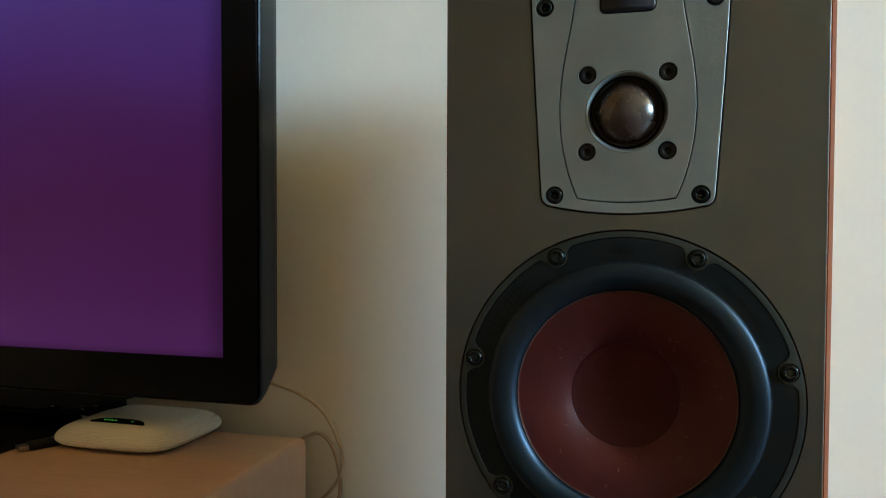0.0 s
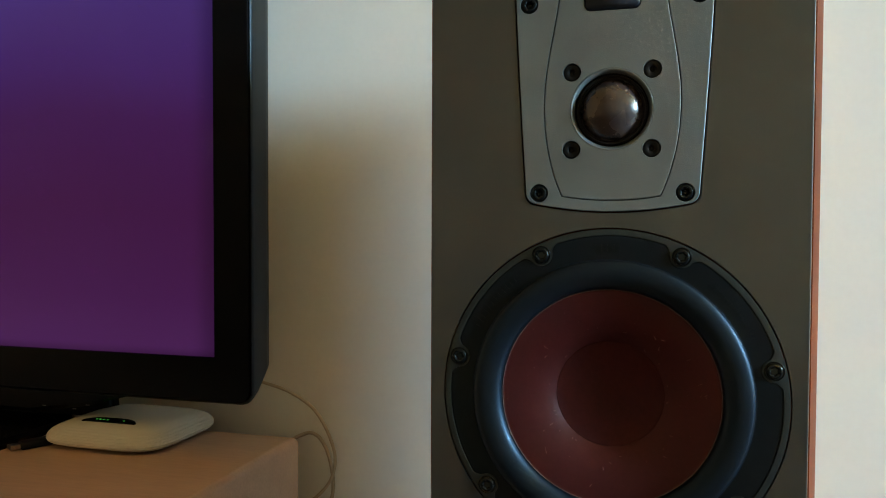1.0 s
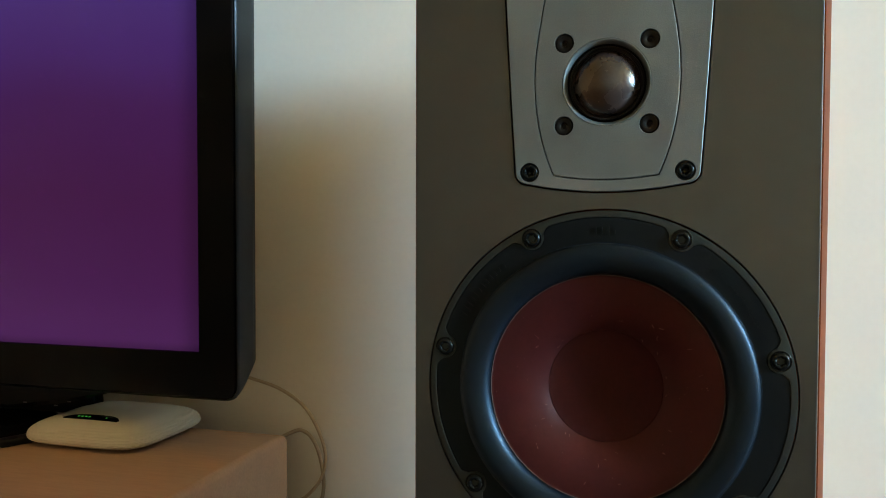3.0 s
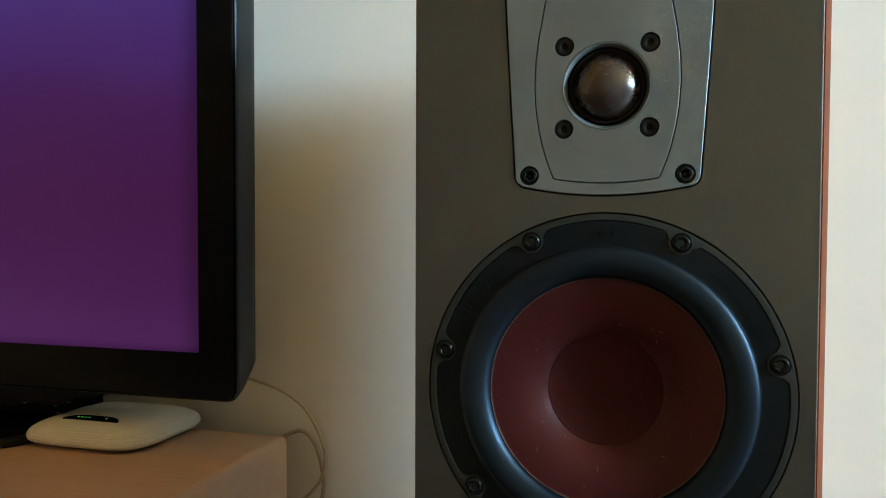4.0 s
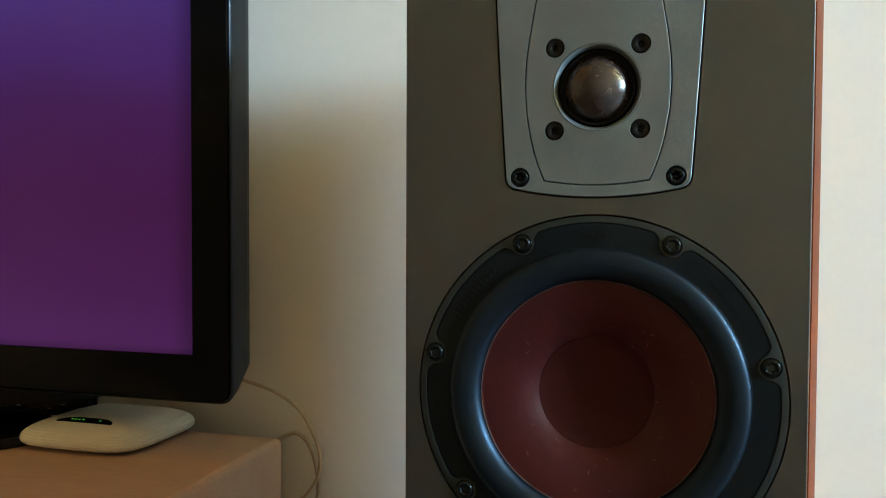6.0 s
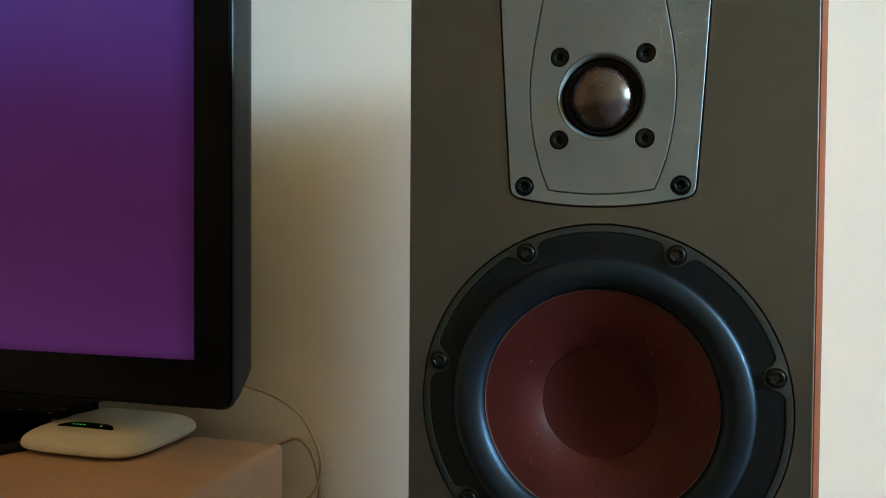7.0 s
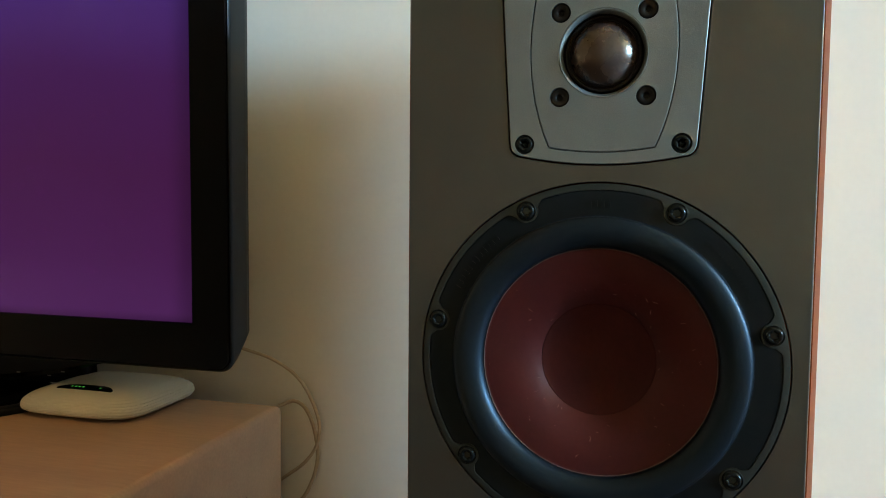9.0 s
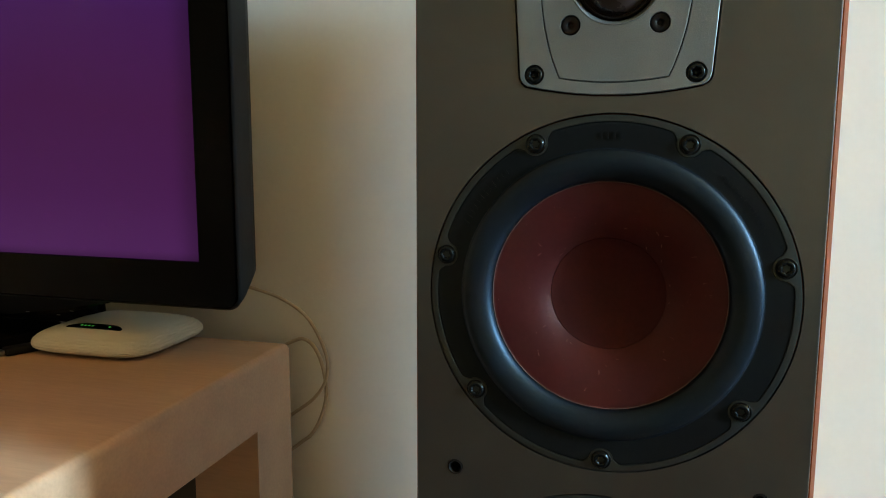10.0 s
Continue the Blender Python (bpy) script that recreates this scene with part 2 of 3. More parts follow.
def curve_points(pts, n=8):
    """Catmull-Rom points through the given ones."""
    p = [Vector(pts[0])] + [Vector(q) for q in pts] + [Vector(pts[-1])]
    out = []
    for i in range(1, len(p) - 2):
        for k in range(n):
            t = k / n
            out.append(0.5 * ((2 * p[i]) + (p[i + 1] - p[i - 1]) * t + (2 * p[i - 1] - 5 * p[i] + 4 * p[i + 1] - p[i + 2]) * t * t
                              + (3 * p[i] - p[i - 1] - 3 * p[i + 1] + p[i + 2]) * t ** 3))
    return out + [p[-1].copy()]


def add_tube(bm, pts, r, sides=10):
    """A round tube along points."""
    rows = []
    for i, c in enumerate(pts):
        d = (pts[min(i + 1, len(pts) - 1)] - pts[max(i - 1, 0)]).normalized()
        u = d.cross(Vector((0, 1, 0.01))).normalized()
        w = d.cross(u)
        rows.append([bm.verts.new(c + r * (math.cos(a) * u + math.sin(a) * w)) for a in [2 * math.pi * k / sides for k in range(sides)]])
    for p, q in zip(rows, rows[1:]):
        for i in range(sides):
            bm.faces.new((p[i], p[(i + 1) % sides], q[(i + 1) % sides], q[i]))
    bm.faces.new(rows[0])
    bm.faces.new(rows[-1])
    return bm


def smoothstep(a, b, x):
    t = min(1, max(0, (x - a) / (b - a)))
    return t * t * (3 - 2 * t)


def between(table, x):
    """A value read from rows of (x, value) by smooth steps."""
    for (xa, va), (xb, vb) in zip(table, table[1:]):
        if x <= xb:
            t = (x - xa) / (xb - xa)
            return va + (vb - va) * t
    return table[-1][1]


# ---- the room ----
ROOM_X0, ROOM_Y0, ROOM_Z = -2.7, -3.3, 2.55


def wall(name, bm, label, mat=M_WALL):
    return tagged(part(name, bm, mat, smooth=False), label, "wall", kind="structure")


tagged(part("floor", box((ROOM_X0 - 0.2, ROOM_Y0 - 0.2, -0.15), (WIN_X + 0.25, WALL_Y + 0.2, 0.0)), M_FLOOR, smooth=False),
       "unseen floor, dark to keep down bounced light", "floor", kind="structure")
tagged(part("ceiling", box((ROOM_X0 - 0.2, ROOM_Y0 - 0.2, ROOM_Z), (WIN_X + 0.25, WALL_Y + 0.2, ROOM_Z + 0.15)), M_CEIL, smooth=False),
       "unseen ceiling, orange to warm the bounced light", "ceiling", kind="structure")
wall("wall_north", box((ROOM_X0 - 0.2, WALL_Y, 0.0), (WIN_X + 0.25, WALL_Y + 0.2, ROOM_Z)), "white painted wall behind the loudspeaker and television")
wall("wall_west", box((ROOM_X0 - 0.2, ROOM_Y0, 0.0), (ROOM_X0, WALL_Y, ROOM_Z)), "unseen side wall, brown to tint the bounced light", M_WEST)
wall("wall_south", box((ROOM_X0 - 0.2, ROOM_Y0 - 0.2, 0.0), (WIN_X + 0.25, ROOM_Y0, ROOM_Z)), "unseen far wall, brown to tint the bounced light", M_SOUTH)
bm = bmesh.new()
add_box(bm, (WIN_X, ROOM_Y0, 0.0), (WIN_X + 0.25, WIN_Y0, ROOM_Z))
add_box(bm, (WIN_X, WIN_Y1, 0.0), (WIN_X + 0.25, WALL_Y, ROOM_Z))
add_box(bm, (WIN_X, WIN_Y0, 0.0), (WIN_X + 0.25, WIN_Y1, WIN_Z0))
add_box(bm, (WIN_X, WIN_Y0, WIN_Z1), (WIN_X + 0.25, WIN_Y1, ROOM_Z))
wall("wall_east", bm, "unseen wall with a window opening, orange to warm the bounced light", M_ROOM)

window = thing("window_1", "white framed window that lets in daylight", "window", (WIN_X, WIN_Y0, WIN_Z0), kind="structure")
for name, lo, hi in (("window_frame", (0.08, 0, 0), (0.13, 0.045, WIN_Z1 - WIN_Z0)),
                     ("window_frame", (0.08, WIN_Y1 - WIN_Y0 - 0.045, 0), (0.13, WIN_Y1 - WIN_Y0, WIN_Z1 - WIN_Z0)),
                     ("window_frame", (0.08, 0.045, 0), (0.13, WIN_Y1 - WIN_Y0 - 0.045, 0.045)),
                     ("window_frame", (0.08, 0.045, WIN_Z1 - WIN_Z0 - 0.045), (0.13, WIN_Y1 - WIN_Y0 - 0.045, WIN_Z1 - WIN_Z0)),
                     ("transom", (0.08, 0.046, 0.70), (0.13, WIN_Y1 - WIN_Y0 - 0.046, 0.73)),
                     ("window_sill", (-0.04, -0.03, -0.03), (0.079, WIN_Y1 - WIN_Y0 + 0.03, -0.002))):
    part(name, box(lo, hi, 0.004), M_TRIM, window)
for z0, z1 in ((0.046, 0.699), (0.731, WIN_Z1 - WIN_Z0 - 0.046)):
    pane = part("pane", box((0.1, 0.046, z0), (0.106, WIN_Y1 - WIN_Y0 - 0.046, z1)), M_GLASS, window, smooth=False)
    pane.visible_shadow = False


# ---- the loudspeaker ----
SP_TOP, SP_BACK, SP_HALF = 0.925, 0.350, 0.0975
WOOFER_Z, WOOFER2_Z, DOME_Z = 0.625, 0.432, 0.777
speaker = thing("loudspeaker", "floorstanding loudspeaker with dark baffle and cherry veneer sides", "loudspeaker")


def side(y):
    """Half the cabinet's width at depth y: the sides belly out behind the baffle and draw in again."""
    return SP_HALF + 0.0004 + BELLY * y - BELLY * y * y / (2 * 0.21)


def cabinet():
    """The veneered shell, open at the front."""
    ys = [0.0032 + (SP_BACK - 0.0032) * i / 24 for i in range(25)]
    outer = [(-side(y), y) for y in ys] + [(side(y), y) for y in reversed(ys)]
    inner = [(-side(y) + 0.016, y) for y in ys[:-1]] + [(-side(ys[-1]) + 0.016, ys[-1] - 0.018)] \
        + [(side(ys[-1]) - 0.016, ys[-1] - 0.018)] + [(side(y) - 0.016, y) for y in reversed(ys[:-1])]
    bm = bmesh.new()
    lo = [[bm.verts.new((x, y, z)) for x, y in outer] for z in (0.0, SP_TOP)]
    li = [[bm.verts.new((x, y, z)) for x, y in inner] for z in (0.018, SP_TOP - 0.018)]
    n = len(outer)
    for rows in (lo, li):
        for i in range(n - 1):
            bm.faces.new((rows[0][i], rows[0][i + 1], rows[1][i + 1], rows[1][i]))
    for z in (0, 1):
        for rows in (lo, li):
            for i in range(n // 2 - 1):
                bm.faces.new((rows[z][i], rows[z][i + 1], rows[z][n - 2 - i], rows[z][n - 1 - i]))
    for k in (0, n - 1):
        bm.faces.new((lo[0][k], lo[1][k], li[1][k], li[0][k]))
    for z in (0, 1):
        bm.faces.new((lo[z][0], lo[z][-1], li[z][-1], li[z][0]))
    return bm


part("cabinet", cabinet(), M_CHERRY, speaker, "cherry veneered cabinet with bellied sides", sharp=30)

# unseen panel, added to bounce warm light onto the wall behind
part("back_panel", box((-side(SP_BACK) + 0.006, SP_BACK + 0.0004, 0.01), (side(SP_BACK) - 0.006, SP_BACK + 0.004, SP_TOP - 0.01), 0.001), M_BOUNCE, speaker,
     "unseen back panel, pale orange to bounce warm light")
# pale strips stand for the highlight along the veneer's front edges
for sx in (-1, 1):
    part("edge_highlight", box((min(sx * 0.0970, sx * 0.0981), 0.0031, 0.001), (max(sx * 0.0970, sx * 0.0981), 0.0052, SP_TOP - 0.001)), M_HIGHLIGHT, speaker, "thin pale strip for the highlight along the veneer")

# outline of the tweeters' metal plate: slanted sides, bowed lower edge, round corners
PLATE_TOP = 0.905


def bow(x, z_mid, z_end, half):
    return z_mid + (z_end - z_mid) * (x / half) ** 2


def plate_outline():
    right = []
    r = 0.0058
    for i in range(13):
        x = 0.0392 * i / 12
        right.append((x, bow(x, 0.7236, 0.7276, 0.0392)))
    cx, cz = 0.0388, 0.7276 + r
    for i in range(1, 8):
        a = math.radians(172 - 80 * i / 7)
        right.append((cx + r * math.sin(a), cz + r * math.cos(a)))
    for i in range(1, 7):
        t = i / 6
        right.append((0.0448 + 0.0085 * t + 0.0006 * math.sin(math.pi * t), 0.736 + (PLATE_TOP - 0.008 - 0.736) * t))
    for i in range(1, 7):
        a = math.radians(90 - 90 * i / 6)
        right.append((0.0453 + 0.008 * math.sin(a), PLATE_TOP - 0.008 + 0.008 * math.cos(a)))
    left = [(-x, z) for x, z in reversed(right) if x > 1e-6]
    return right + left


PANEL = ((0.7318, 0.0253), (0.738, 0.0279), (0.746, 0.0305), (0.756, 0.0328), (0.766, 0.0343), (0.778, 0.0350), (0.790, 0.0346),
         (0.802, 0.0331), (0.814, 0.0310), (0.826, 0.0288), (0.838, 0.0270), (0.852, 0.0254), (0.868, 0.0243), (0.89, 0.0238))


def panel_outline():
    right = [(0.0253 * i / 8, bow(0.0253 * i / 8, 0.7296, 0.7318, 0.0253)) for i in range(9)]
    right += [(between(PANEL, z), z) for z in [0.7318 + (0.89 - 0.7318) * i / 40 for i in range(1, 41)]]
    return right + [(-x, z) for x, z in reversed(right) if x > 1e-6]


P_OUT, P_IN = plate_outline(), panel_outline()
SOCKETS = ((-0.0765, 0.5285), (0.0765, 0.5285), (-0.0765, 0.885), (0.0765, 0.885))
part("baffle", sheet([(-SP_HALF, SP_TOP), (SP_HALF, SP_TOP), (SP_HALF, 0.0), (-SP_HALF, 0.0)],
                     [ring(0, WOOFER_Z, 0.0901, 128), ring(0, WOOFER2_Z, 0.0901, 128), shrink(P_OUT, -0.0007)]
                     + [ring(x, z, 0.0042, 24) for x, z in SOCKETS], 0.0, 0.003, 0.0003),
     M_BAFFLE, speaker, "flat dark olive-grey satin baffle", sharp=25)
for x, z in SOCKETS:
    part("grille_socket", lathe([(0.0, 0.012), (0.0026, 0.012), (0.0028, 0.0006), (0.0034, -0.0004), (0.0041, -0.0002), (0.0041, 0.003)], (x, 0, z), 24),
         M_BLACK, speaker, "black rubber grille socket")


def screw_mesh(seat, r=0.0045):
    """A round head with a six-lobed recess, in a shallow black seat."""
    def head(a):
        k = 0.0019 + 0.00028 * math.cos(6 * a)
        return [(0.0, 0.0014), (k * 0.8, 0.0014), (k, -0.0007), (k + 0.0006, -0.00105), (r * 0.74, -0.0010), (r * 0.88, -0.0006), (r * 0.9, 0.0003),
                (r, 0.0003), (r * 1.04, seat), (r * 1.1, seat + 0.00005), (r * 1.11, seat + 0.0005)]
    bm = lathe(head, steps=36)
    bmesh.ops.recalc_face_normals(bm, faces=bm.faces[:])
    me = bpy.data.meshes.new("screw")
    for f in bm.faces:
        f.smooth = True
    bm.to_mesh(me)
    bm.free()
    me.materials.append(M_SCREW)
    return me


SCREW, RIM_SCREW = screw_mesh(0.0002), screw_mesh(0.00008)


def screw(parent, x, y, z, turn, mesh=SCREW):
    ob = new("screw", mesh)
    ob.parent = parent
    ob.matrix_basis = pose(x, y, z, 0, turn, 0)
    return ob


ANGLES = [math.radians(360 / 7 * (k + 0.5)) for k in range(7)]


def flange(a):
    """The gasket's outer radius: it steps inwards round each screw boss."""
    d = min(abs((a - b + math.pi) % (2 * math.pi) - math.pi) for b in ANGLES)
    x, r = 0.0835 * math.sin(d), 0.0060
    if x < r and d < 0.5:
        return 0.0838 * math.cos(d) - math.sqrt(r * r - x * x)
    return 0.0834 + 0.0028 * smoothstep(r, 0.0098, x if d < 0.5 else 1.0) ** 0.7


def woofer(z0):
    """A bass driver: cast rim with seven bosses, gasket, rubber roll, red cone and cap. Its own origin is at the middle of the rim."""
    rim = part("woofer", lathe(lambda a: [(flange(a) - 0.0001, 0.001), (flange(a), -0.0001), (flange(a) + 0.0001, -0.00025), (0.0888, -0.00025),
                                          (0.0893, -0.0001), (0.0894, 0.006)], steps=1008), M_RIM, speaker,
               "bass driver with red cone and dark cast rim", sharp=50)
    rim.location = (0, 0, z0)
    part("gasket", lathe(lambda a: [(0.0715, 0.002), (0.0722, 0.0), (0.0755, 0.0), (flange(a) - 0.0014, 0.0), (flange(a) - 0.0005, 0.0), (flange(a) - 0.0001, 0.0003), (flange(a) - 0.00005, 0.0008)],
                         steps=1008), M_GASKET, rim, "dark rubber gasket with scalloped edge", sharp=50)
    roll = [(0.0742, 0.0006), (0.0736, -0.0001)]
    for i in range(25):
        a = math.pi * i / 24
        roll.append((0.0655 + 0.0077 * math.cos(a), -0.0001 - 0.0045 * math.sin(a) ** 0.9 + 0.0026 * i / 24))
    roll += [(0.0570, 0.0026), (0.0562, 0.0034)]
    part("surround", lathe(roll, steps=160), M_ROLL, rim, "black rubber surround, reflected sky in its blue tint")
    cone = [(0.0576, 0.0022), (0.0572, 0.0024)]
    for i in range(21):
        t = i / 20
        cone.append((0.0572 + (0.0287 - 0.0572) * t, 0.0024 + 0.0088 * (0.265 * t + 0.735 * t ** 3)))
    part("cone", lathe(cone, steps=128), M_CONE, rim, "dark red wood-fibre cone")
    part("dust_cap", lathe([(0.0, 0.0140), (0.006, 0.0139), (0.012, 0.0136), (0.018, 0.0130), (0.024, 0.0121), (0.0272, 0.0115), (0.0284, 0.0110), (0.0290, 0.0115)],
                           steps=96), M_CAP, rim, "dark red concave dust cap")
    part("glue_line", lathe([(0.0573 + 0.00022 * math.cos(b), 0.0023 + 0.00022 * math.sin(b)) for b in [2 * math.pi * i / 8 for i in range(9)]], steps=128), M_GLUE, rim,
         "thin pale line of glue round the cone")
    for k, a in enumerate(ANGLES):
        screw(rim, 0.0835 * math.sin(a), -0.0006, 0.0835 * math.cos(a), 17 + 41 * k, RIM_SCREW)
    # moulded marks on the gasket, too worn to read
    rnd = random.Random(4)
    for a0, count, step, size in ((0.0, 4, 2.2, 0.0021), (-51.4, 12, 2.15, 0.0017), (51.4, 17, 1.6, 0.0010)):
        bm = bmesh.new()
        for i in range(count):
            a = math.radians(a0 + (i - (count - 1) / 2) * step)
            if rnd.random() < 0.12 and count > 6:
                continue
            m = Matrix.Translation((0.0795 * math.sin(a), 0, 0.0795 * math.cos(a))) @ Matrix.Rotation(a, 4, "Y")
            w, h = size * rnd.uniform(0.18, 0.4), size * rnd.uniform(0.7, 1.0)
            geo = bmesh.ops.create_cube(bm, size=1.0)["verts"]
            for v in geo:
                v.co = m @ Vector((v.co.x * 2 * w, -0.00001 + v.co.y * 0.0005 - 0.0002, v.co.z * 2 * h))
        tagged(part("moulded_mark", bm, M_GASKET, rim, "worn moulded marks", smooth=False), kind="stuff")
    return rim


def lint(parent, seed):
    """Dust fibres that cling to the cone."""
    rnd = random.Random(seed)
    bm = bmesh.new()
    for _ in range(60):
        a, t = rnd.uniform(0, 2 * math.pi), rnd.uniform(0.03, 0.95) ** 0.8
        r = 0.0572 + (0.0287 - 0.0572) * t
        y = 0.0024 + 0.0088 * (0.265 * t + 0.735 * t ** 3) - 0.00012
        ln = rnd.choice((0.0003, 0.0004, 0.0005, 0.0012, 0.0018, 0.0024))
        b, c = rnd.uniform(0, 2 * math.pi), rnd.uniform(-0.8, 0.8)
        pts = []
        for i in range(4):
            q = (i / 3 - 0.5) * ln
            pts.append(Vector((r * math.sin(a) + q * math.cos(b + c * i / 3), y - 0.0002, r * math.cos(a) + q * math.sin(b + c * i / 3))))
        add_tube(bm, pts, rnd.uniform(0.00005, 0.0001), 4)
    return tagged(part("lint", bm, M_LINT, parent, "pale dust fibres"), kind="stuff")


lint(woofer(WOOFER_Z), 3)
lint(woofer(WOOFER2_Z), 8)

PLATE_SCREWS = ((-0.0376, 0.7335), (0.0376, 0.7335), (-0.0435, 0.834), (0.0435, 0.834), (-0.0465, 0.895), (0.0465, 0.895))
PANEL_SCREWS = ((-0.0206, 0.797), (0.0206, 0.797), (-0.0206, 0.7563), (0.0206, 0.7563))
plate = part("tweeter_plate", sheet(P_OUT, [shrink(P_IN, -0.0004)] + [ring(x, z, 0.0048, 32) for x, z in PLATE_SCREWS], -0.0006, 0.004, 0.00035), M_PLATE, speaker,
             "grey-green metal tweeter plate", sharp=25)
RIBBON = rounded(-0.0142, 0.8288, 0.0142, 0.880, 0.003)
part("inner_panel", sheet(P_IN, [ring(0, DOME_Z, 0.0214, 96), shrink(RIBBON, -0.0003)] + [ring(x, z, 0.0047, 32) for x, z in PANEL_SCREWS], -0.0006, 0.004, 0.00036), M_PLATE, plate,
     "raised waisted metal panel", sharp=25)
part("plate_back", sheet(shrink(P_OUT, 0.001), [ring(0, DOME_Z, 0.024, 48)], 0.0025, 0.005), M_PIT, plate, "dark gap round the panel", smooth=False)
part("flare", lathe([(0.0214, 0.0), (0.0213, -0.0005), (0.0211, -0.0006), (0.0207, -0.0004), (0.0202, 0.0002), (0.0197, 0.0011), (0.0193, 0.0022), (0.0191, 0.0034), (0.0190, 0.0044)], (0, 0, DOME_Z), 96), M_PLATE, plate,
     "bright bevelled ring round the dome", sharp=60)
part("dome_surround", lathe([(0.0192, 0.0014), (0.0188, 0.0032), (0.0185, 0.0034), (0.0183, 0.0022), (0.0180, 0.0016), (0.0176, 0.0016), (0.0173, 0.0024), (0.0170, 0.0034), (0.0166, 0.0034),
                             (0.0163, 0.0028), (0.0159, 0.0032), (0.0154, 0.0042)], (0, 0.0008, DOME_Z), 96), M_BLACK, plate, "black surround of the dome", sharp=60)
R_DOME, H_DOME = 0.0160, 0.0086
S_DOME = (R_DOME ** 2 + H_DOME ** 2) / (2 * H_DOME)
A_DOME = math.asin(R_DOME / S_DOME)
part("dome", lathe([(S_DOME * math.sin(A_DOME * i / 24), 0.0038 - H_DOME + S_DOME * (1 - math.cos(A_DOME * i / 24))) for i in range(25)], (0, 0, DOME_Z), 96),
     M_DOME, plate, "glossy brown silk dome")
part("ribbon_cover", sheet(RIBBON, [], -0.0010, 0.004, 0.0010), M_COVER, plate, "blue-black ribbon tweeter cover", sharp=60)
for x0, x1 in ((-0.0085, -0.0055), (-0.001, 0.0025), (0.0035, 0.0065)):
    part("pale_bar", box((x0, -0.00115, 0.8375), (x1, -0.0009, 0.842)), M_MARK, plate, "pale printed bar", smooth=False)
for k, (x, z) in enumerate(PLATE_SCREWS):
    screw(plate, x, 0.0003, z, 11 + 37 * k)
for x, z in PANEL_SCREWS:
    part("socket_screw", lathe([(0.0, 0.0022), (0.0012, 0.0022), (0.0014, 0.0006), (0.0020, 0.0002), (0.0040, -0.0001), (0.0043, 0.0001), (0.0045, 0.0016)], (x, 0, z), 32),
         M_BLACK, plate, sharp=70)


# ---- the television stand ----
ST_X0, ST_X1, ST_Y0, ST_Y1, ST_Z = -1.85, -0.365, -0.10, 0.381, 0.478
stand = thing("tv_stand", "low oak television stand with open side frame", "tv stand", (0, 0, 0))
bm = box((ST_X0, ST_Y0, ST_Z - 0.075), (ST_X1, ST_Y1, ST_Z))
bmesh.ops.bevel(bm, geom=[e for e in bm.edges if all(v.co.z > ST_Z - 0.001 for v in e.verts)], offset=0.008, segments=4, affect="EDGES", profile=0.5)
part("top", bm, M_OAK, stand, "thick oak top")
for x0 in (ST_X0, ST_X1 - 0.075):
    for y0 in (ST_Y0, ST_Y1 - 0.075):
        part("leg", box((x0, y0, 0.0), (x0 + 0.075, y0 + 0.075, ST_Z - 0.075)), M_OAK, stand)
# shelf and back panel carry the inner shade in their colour
part("shelf", box((ST_X0 + 0.0755, ST_Y0 + 0.01, 0.12), (ST_X1 - 0.0755, ST_Y1 - 0.02, 0.15), 0.002), M_OAK_SHADED, stand)
part("back_panel", box((ST_X0 + 0.0755, ST_Y1 - 0.018, 0.1505), (ST_X1 - 0.0755, ST_Y1 - 0.004, ST_Z - 0.0755)), M_OAK_SHADED, stand, "oak back panel, inner shade in its colour")

# ---- the television ----
TV_X1, TV_X0, TV_Z0, TV_Z1, TV_Y = -0.366, -1.385, 0.534, 1.165, 0.280
SC = (-1.343, 0.581, -0.408, 1.122)
tv = thing("television", "black flat-panel television, switched on, showing violet", "television", (-0.875, 0.30, ST_Z))
tv.location = (0, 0, 0)


def tv_loop(y, inset, lift, r):
    return [(x, y, z) for x, z in rounded(TV_X0 + inset, TV_Z0 + inset + lift, TV_X1 - inset, TV_Z1 - inset - lift * 0.5, r, 8)]


bezel = sheet([(x, z) for x, z in rounded(TV_X0 + 0.0025, TV_Z0 + 0.0025, TV_X1 - 0.0025, TV_Z1 - 0.0025, 0.012, 8)],
              [rounded(SC[0], SC[1], SC[2], SC[3], 0.0008, 2)], TV_Y - 0.0005, TV_Y + 0.004, 0.0009)
part("bezel", bezel, M_GLOSS, tv, "glossy black front bezel", sharp=20)
part("shell", loft([tv_loop(TV_Y + 0.0042, 0.0026, 0, 0.013), tv_loop(TV_Y + 0.0012, 0.0015, 0, 0.013), tv_loop(TV_Y + 0.0022, 0.0004, 0.0, 0.0135), tv_loop(TV_Y + 0.006, 0, 0.0, 0.0135),
                    tv_loop(TV_Y + 0.016, 0, 0.006, 0.0125), tv_loop(TV_Y + 0.030, 0, 0.0205, 0.011), tv_loop(TV_Y + 0.0365, 0.0004, 0.027, 0.010),
                    tv_loop(TV_Y + 0.039, 0.003, 0.030, 0.011), tv_loop(TV_Y + 0.062, 0.07, 0.04, 0.02), tv_loop(TV_Y + 0.075, 0.10, 0.05, 0.02)]),
     M_TVSIDE, tv, "satin black rear shell", sharp=45)
part("screen", box((SC[0] + 0.0002, TV_Y + 0.0022, SC[1] + 0.0002), (SC[2] - 0.0002, TV_Y + 0.0041, SC[3] - 0.0002)), M_SCREEN, tv, "lit screen with violet wallpaper", smooth=False)
